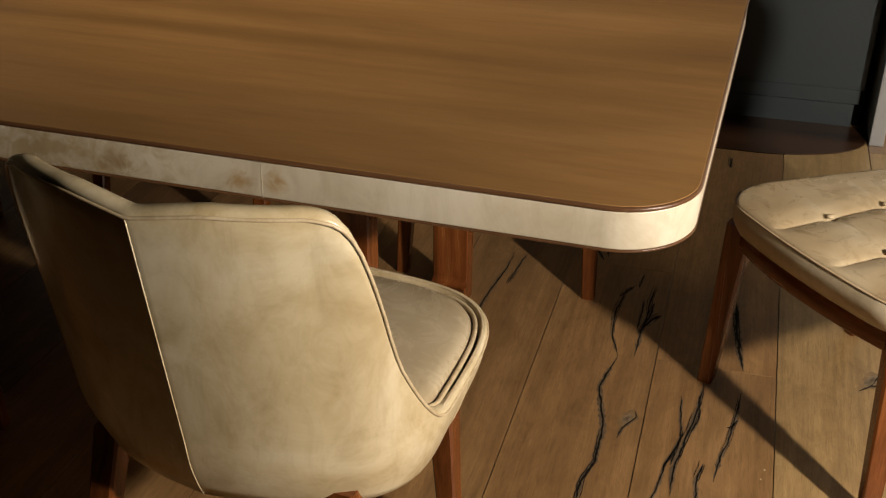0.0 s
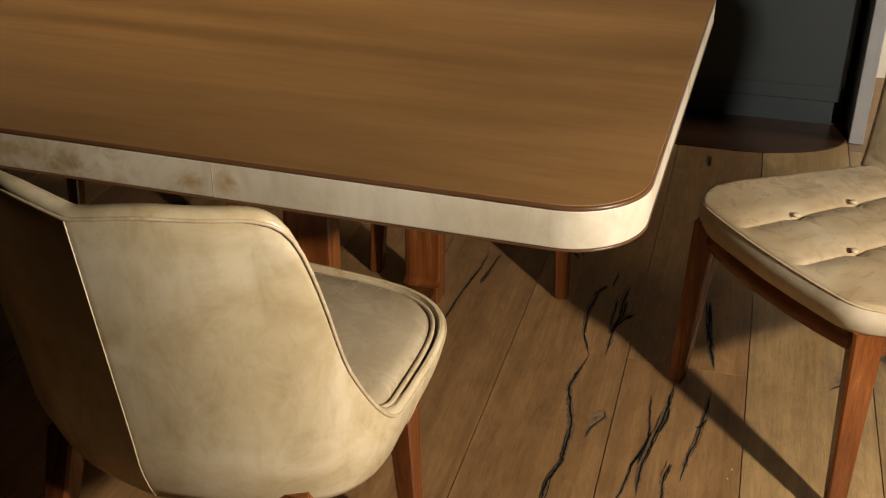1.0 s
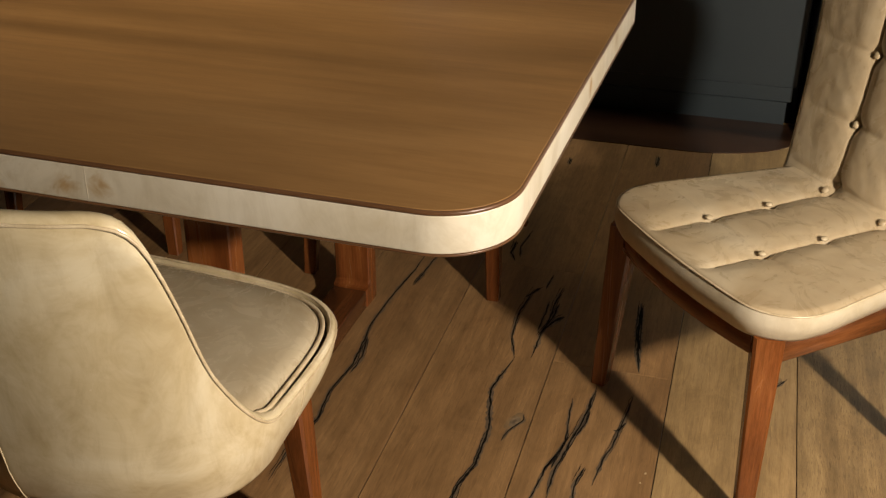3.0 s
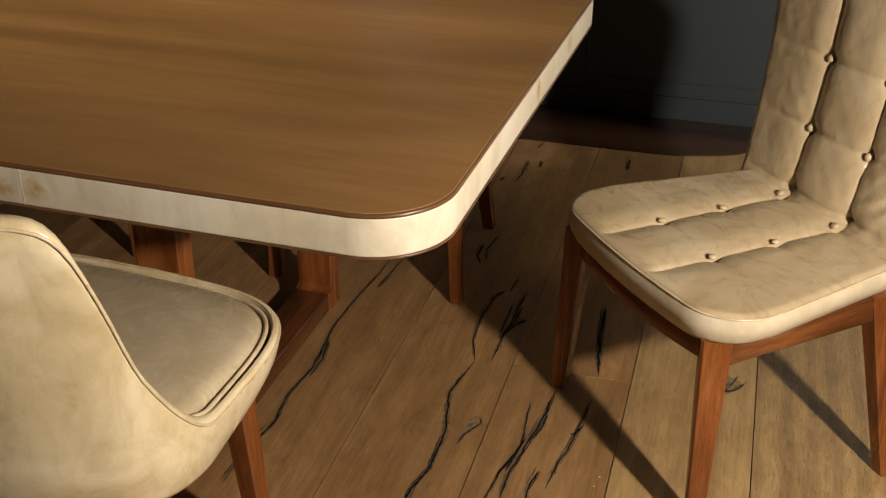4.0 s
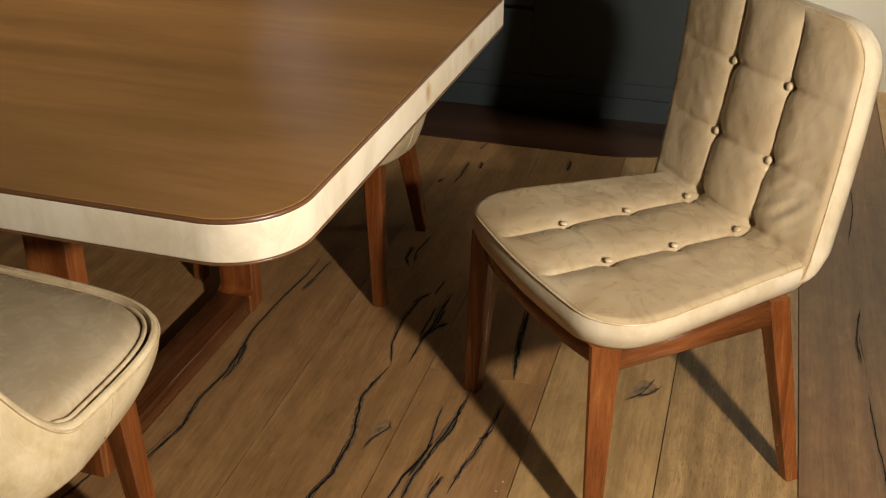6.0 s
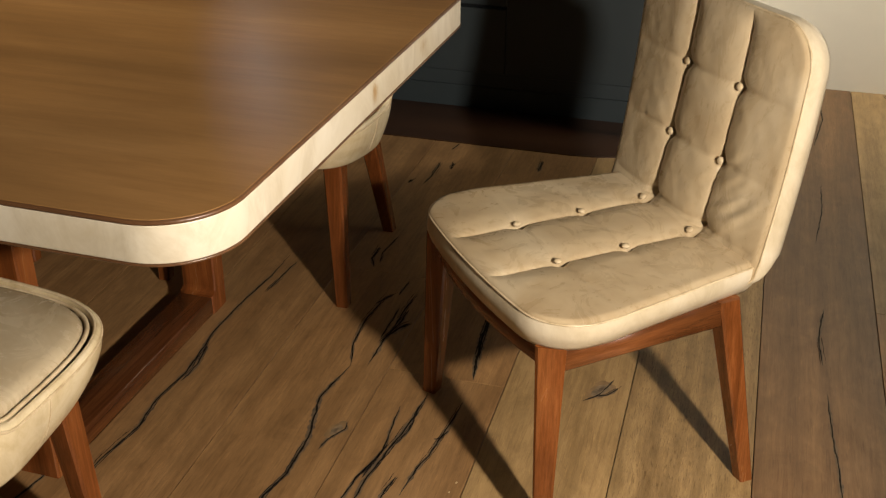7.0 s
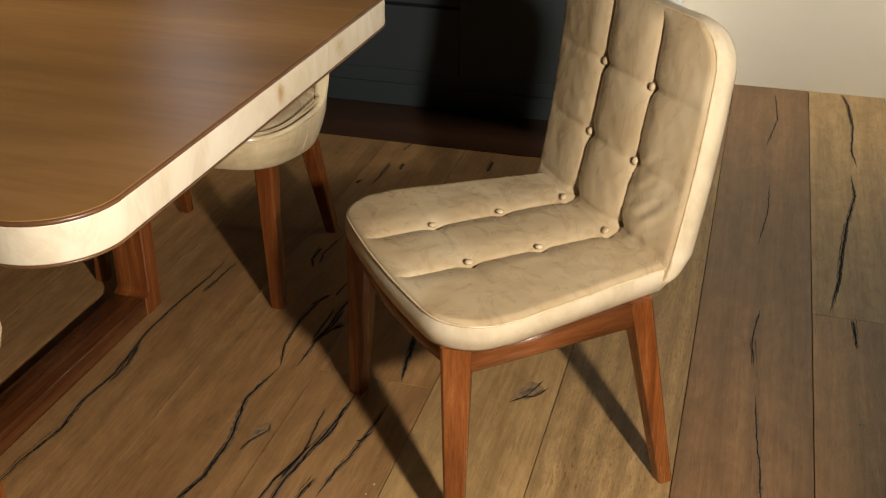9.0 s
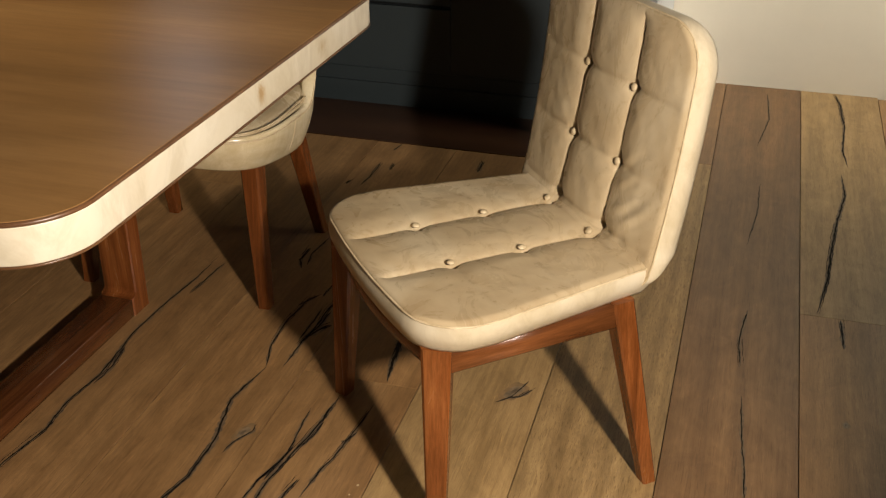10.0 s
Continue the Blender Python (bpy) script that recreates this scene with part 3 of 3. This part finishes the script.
# ---- cabinet ----
cab = empty("cabinet", "tall blue-grey lacquered cabinet on a plinth against the wall", "cabinet", pose(0, 0, 0))
part("body", box_bm(-2.4, 0.425, 3.675, 4.195, 0.0, 2.2), CABINET_SIDE, cab)
part("door", box_bm(-0.19, 0.42, 3.655, 3.674, 0.129, 2.19, 0.0015), CABINET, cab, "flat blue-grey lacquered door", False)
for x0, x1 in ((-2.4, -1.30), (-1.298, -0.192)):
    part("drawer_front", box_bm(x0, x1, 3.655, 3.674, 0.129, 0.352, 0.0015), CABINET, cab, "low blue-grey lacquered drawer front", False)
    part("door", box_bm(x0, x1, 3.655, 3.674, 0.364, 2.19, 0.0015), CABINET, cab, "flat blue-grey lacquered door", False)
part("plinth", box_bm(-2.4, 0.395, 3.648, 3.674, 0.0, 0.0797, 0.0006), CABINET, cab, "blue-grey plinth board", False)
part("plinth_cap", box_bm(-2.4, 0.41, 3.654, 3.674, 0.080, 0.1287, 0.0006), CABINET, cab, "", False)
post = part("end_panel", box_bm(0.447, 0.492, 3.50, 4.195, 0.0, 2.2, 0.003), STEEL, None, "", False)
tagged(post, "brushed grey upright end panel beside the cabinet", "panel")
# the border's end turns back to the panel in a quarter round
outline = [(-2.5, 3.335), (0.10, 3.333)] + [(0.10 + 0.34 * math.sin(radians(a)) ** 1.15, 3.333 + 0.20 * (1 - math.cos(radians(a)))) for a in range(10, 91, 10)] + [(0.442, 3.647), (-2.5, 3.647)]
structure("floor_border", loft([[(x, y, z) for x, y in outline] for z in (-0.02, 0.003)]), BORDER, "dark glossy wooden border strip before the cabinet", "floor border")

# ---- floor planks ----
W, GAP = 0.2625, 0.0010
cuts = {-2: 2.9, -1: -0.9, 0: 2.463, 1: 2.056, 2: -0.8, 3: 3.44, 4: -0.9, 5: 2.603}
tones = {-1: OAK_MID, 0: OAK_MID, 1: OAK_MID, 2: OAK_LIGHT, 3: OAK_GRAINY, 4: OAK_BROWN, 5: OAK_MID}
rng = random.Random(4)
plank_meshes = {}


def plank(x0, x1, y0, y1, material):
    lift = -0.0002 * rng.random()
    bm = box_bm(x0 + GAP, x1 - GAP, y0 + 0.0005, y1 - 0.0005, -0.022, lift, 0.0004, 1)
    cx, cy = (x0 + x1) / 2, (y0 + y1) / 2
    for v in bm.verts:
        v.co -= Vector((cx, cy, 0))
    ob = part("plank", bm, material, floor, "", False)
    ob.location = (cx, cy, 0)
    return ob


for k in range(-16, 12):
    x0 = -0.3415 + W * k
    x1 = min(x0 + W, XR)
    if x1 < XL or x0 > XR:
        continue
    x0 = max(x0, XL)
    c = cuts.get(k, 0.3 + 2.6 * rng.random())
    ys = [YN] + sorted({round(c - 2.3, 3), c, round(c + 2.2, 3)}) + [YF]
    ys = [y for y in ys if YN <= y <= YF]
    for n, (a, b) in enumerate(zip(ys, ys[1:])):
        if b - a < 0.05:
            continue
        mat = tones.get(k) or rng.choice((OAK_MID, OAK_MID, OAK_BROWN))
        if k == 5 and a > 2.5:
            mat = OAK_LIGHT
        if k == 3 and a > 3.3:
            mat = OAK_BROWN
        plank(x0, x1, a, b, mat)


# ---- filled cracks ----
def crack(points, width, material=FILLER, z=0.0009, seed=0, name="crack"):
    """A ragged dark crack along the grain, filled nearly flush."""
    r = random.Random(seed + len(points) * 7)
    pts = [Vector((x, y)) for x, y in points]
    line = []
    for a, b in zip(pts, pts[1:]):
        steps = max(3, int((b - a).length / 0.006))
        line += [a.lerp(b, k / steps) for k in range(steps)]
    line.append(pts[-1])
    bm = bmesh.new()
    prev = None
    n = len(line)
    for i, p in enumerate(line):
        t = i / (n - 1)
        d = (line[min(n - 1, i + 1)] - line[max(0, i - 1)]).normalized()
        nrm = Vector((-d.y, d.x))
        off = 0.0024 * noise.noise(Vector((p.x * 40, p.y * 40, seed * 1.7))) + 0.0011 * noise.noise(Vector((p.x * 140, p.y * 140, seed)))
        w = width * min(1.0, 6 * t + 0.08, 6 * (1 - t) + 0.08) * (0.65 + 0.9 * abs(noise.noise(Vector((p.x * 55, p.y * 55, seed + 9.0))))) * (0.85 + 0.3 * r.random())
        c = p + nrm * off
        pair = (bm.verts.new((*(c + nrm * w / 2), z)), bm.verts.new((*(c - nrm * w / 2), z)))
        if prev:
            bm.faces.new((prev[0], prev[1], pair[1], pair[0]))
        prev = pair
    return part(name, bm, material, floor, "", False)


CRACKS = [
    ([(-0.172, 1.50), (-0.172, 1.59), (-0.156, 1.662), (-0.156, 1.771), (-0.185, 1.913), (-0.163, 2.041)], 0.0065),
    ([(-0.163, 2.041), (-0.188, 2.129), (-0.195, 2.229), (-0.181, 2.356)], 0.0045),
    ([(-0.124, 1.743), (-0.118, 1.782), (-0.093, 1.824), (-0.099, 1.846)], 0.004),
    ([(0.072, 1.66), (0.081, 1.739), (0.092, 1.787), (0.104, 1.885), (0.112, 1.978)], 0.0045),
    ([(-0.028, 1.665), (-0.012, 1.721), (0.0, 1.779), (-0.011, 1.928)], 0.004),
    ([(-0.005, 1.60), (-0.005, 1.68), (0.011, 1.782), (0.026, 1.882), (0.031, 1.99)], 0.006),
    ([(-0.040, 1.55), (-0.028, 1.628), (-0.022, 1.692), (-0.008, 1.74)], 0.004),
    ([(0.046, 1.58), (0.04, 1.65), (0.05, 1.71)], 0.005),
    ([(-0.114, 2.38), (-0.119, 2.296), (-0.118, 2.236), (-0.125, 2.146), (-0.127, 2.051)], 0.005),
    ([(-0.109, 2.305), (-0.114, 2.225), (-0.131, 2.144)], 0.006),
    ([(-0.088, 2.245), (-0.105, 2.221), (-0.119, 2.185)], 0.010),
    ([(-0.134, 2.305), (-0.134, 2.232), (-0.135, 2.162)], 0.004),
    ([(-0.167, 2.365), (-0.181, 2.333), (-0.196, 2.307)], 0.005),
    ([(-0.149, 2.435), (-0.152, 2.393), (-0.155, 2.361)], 0.004),
    ([(0.032, 1.894), (0.028, 1.839), (0.018, 1.803)], 0.004),
    ([(0.111, 1.877), (0.098, 1.845), (0.087, 1.842)], 0.004),
    ([(0.003, 1.808), (-0.005, 1.742), (-0.012, 1.688)], 0.004),
    ([(-0.259, 3.329), (-0.271, 3.273)], 0.004),
    ([(-0.278, 3.17), (-0.275, 3.066), (-0.283, 2.999)], 0.005),
    ([(0.024, 3.268), (0.026, 3.182)], 0.006),
    ([(-0.235, 3.173), (-0.235, 3.125)], 0.006),
    ([(-0.323, 3.024), (-0.328, 2.995)], 0.006),
    ([(-0.521, 1.50), (-0.521, 1.601), (-0.503, 1.709), (-0.513, 1.807), (-0.5, 1.92), (-0.516, 2.097), (-0.508, 2.247), (-0.493, 2.368), (-0.491, 2.478)], 0.0055),
    ([(-0.495, 1.88), (-0.49, 1.95), (-0.505, 2.03)], 0.005),
    ([(-0.474, 2.285), (-0.468, 2.357), (-0.459, 2.452)], 0.0045),
    ([(0.112, 2.062), (0.100, 2.139), (0.090, 2.233), (0.082, 2.36)], 0.010),
    ([(0.354, 2.054), (0.384, 2.084), (0.407, 2.149)], 0.004),
    ([(0.375, 2.075), (0.40, 2.088), (0.42, 2.12)], 0.005),
    ([(1.086, 4.188), (1.103, 4.087), (1.111, 3.87), (1.099, 3.667), (1.111, 3.533)], 0.0055),
    ([(1.09, 3.474), (1.096, 3.318), (1.067, 3.119), (1.053, 2.977), (1.037, 2.783), (1.012, 2.615)], 0.007),
    ([(1.064, 2.60), (1.067, 2.518), (1.068, 2.469)], 0.005),
    ([(0.856, 4.132), (0.868, 3.878), (0.838, 3.629)], 0.004),
    ([(0.856, 3.329), (0.854, 3.131), (0.835, 2.93)], 0.0035),
    ([(0.851, 2.586), (0.837, 2.451), (0.845, 2.333)], 0.0045),
    ([(0.852, 2.224), (0.861, 2.065), (0.869, 1.976), (0.875, 1.85)], 0.004),
    ([(-0.259, 2.48), (-0.279, 2.524), (-0.28, 2.589)], 0.006),
    ([(-0.25, 2.50), (-0.262, 2.56), (-0.25, 2.66)], 0.004),
    ([(-0.62, 1.42), (-0.60, 1.52), (-0.61, 1.62)], 0.005),
]
for n, (pts, w) in enumerate(CRACKS):
    crack(pts, w * 2.0, FILLER_EDGE, 0.0005, n + 40, "weathered_edge")
    crack(pts, w * 0.74, FILLER, 0.0009, n)
    if w > 0.0042:
        cut = pts[len(pts) // 3:] if n % 2 else pts[:max(2, 2 * len(pts) // 3)]
        side = 0.004 if n % 3 else -0.004
        crack([(x + side, y) for x, y in cut], w * 0.33, FILLER, 0.0011, n + 80)
        crack([(x - 1.6 * side, y + 0.01) for x, y in cut[:3]], w * 0.26, FILLER, 0.0011, n + 120)


def knot(x, y, rx, ry, seed, lean=0.0):
    """A grown-over knot: a soft dark halo, a grey eye and a darker heart, each a thin ragged inlay."""
    for size, z, material in ((1.0, 0.0003, KNOT_HALO), (0.62, 0.0006, KNOT), (0.25, 0.0008, FILLER_EDGE)):
        bm = bmesh.new()
        vs = []
        for k in range(26):
            a = 2 * math.pi * k / 26
            r = size * (1 + 0.38 * noise.noise(Vector((math.cos(a) * 1.6, math.sin(a) * 1.6, seed + size))))
            u, v = rx * r * math.cos(a), ry * r * math.sin(a)
            vs.append(bm.verts.new((x + u * math.cos(lean) - v * math.sin(lean), y + u * math.sin(lean) + v * math.cos(lean), z)))
        bm.faces.new(vs)
        part("knot", bm, material, floor, "", False)


knot(-0.112, 1.815, 0.015, 0.030, 1.0, -0.35)
knot(1.063, 2.176, 0.008, 0.016, 3.0)
knot(-0.112, 2.205, 0.012, 0.022, 4.0, -0.6)
knot(0.385, 2.105, 0.020, 0.045, 6.0, -0.5)


def chip(x, y, r, seed):
    """A pale fleck in the plank's surface."""
    bm = bmesh.new()
    vs = [bm.verts.new((x + r * (1 + 0.4 * noise.noise(Vector((k, seed, 0.5)))) * math.cos(k * 0.785), y + 1.6 * r * math.sin(k * 0.785), 0.0008)) for k in range(8)]
    bm.faces.new(vs)
    part("fleck", bm, PIPING, floor, "", False)


chip(0.166, 1.725, 0.0022, 1.0)
chip(0.160, 1.695, 0.0016, 2.0)
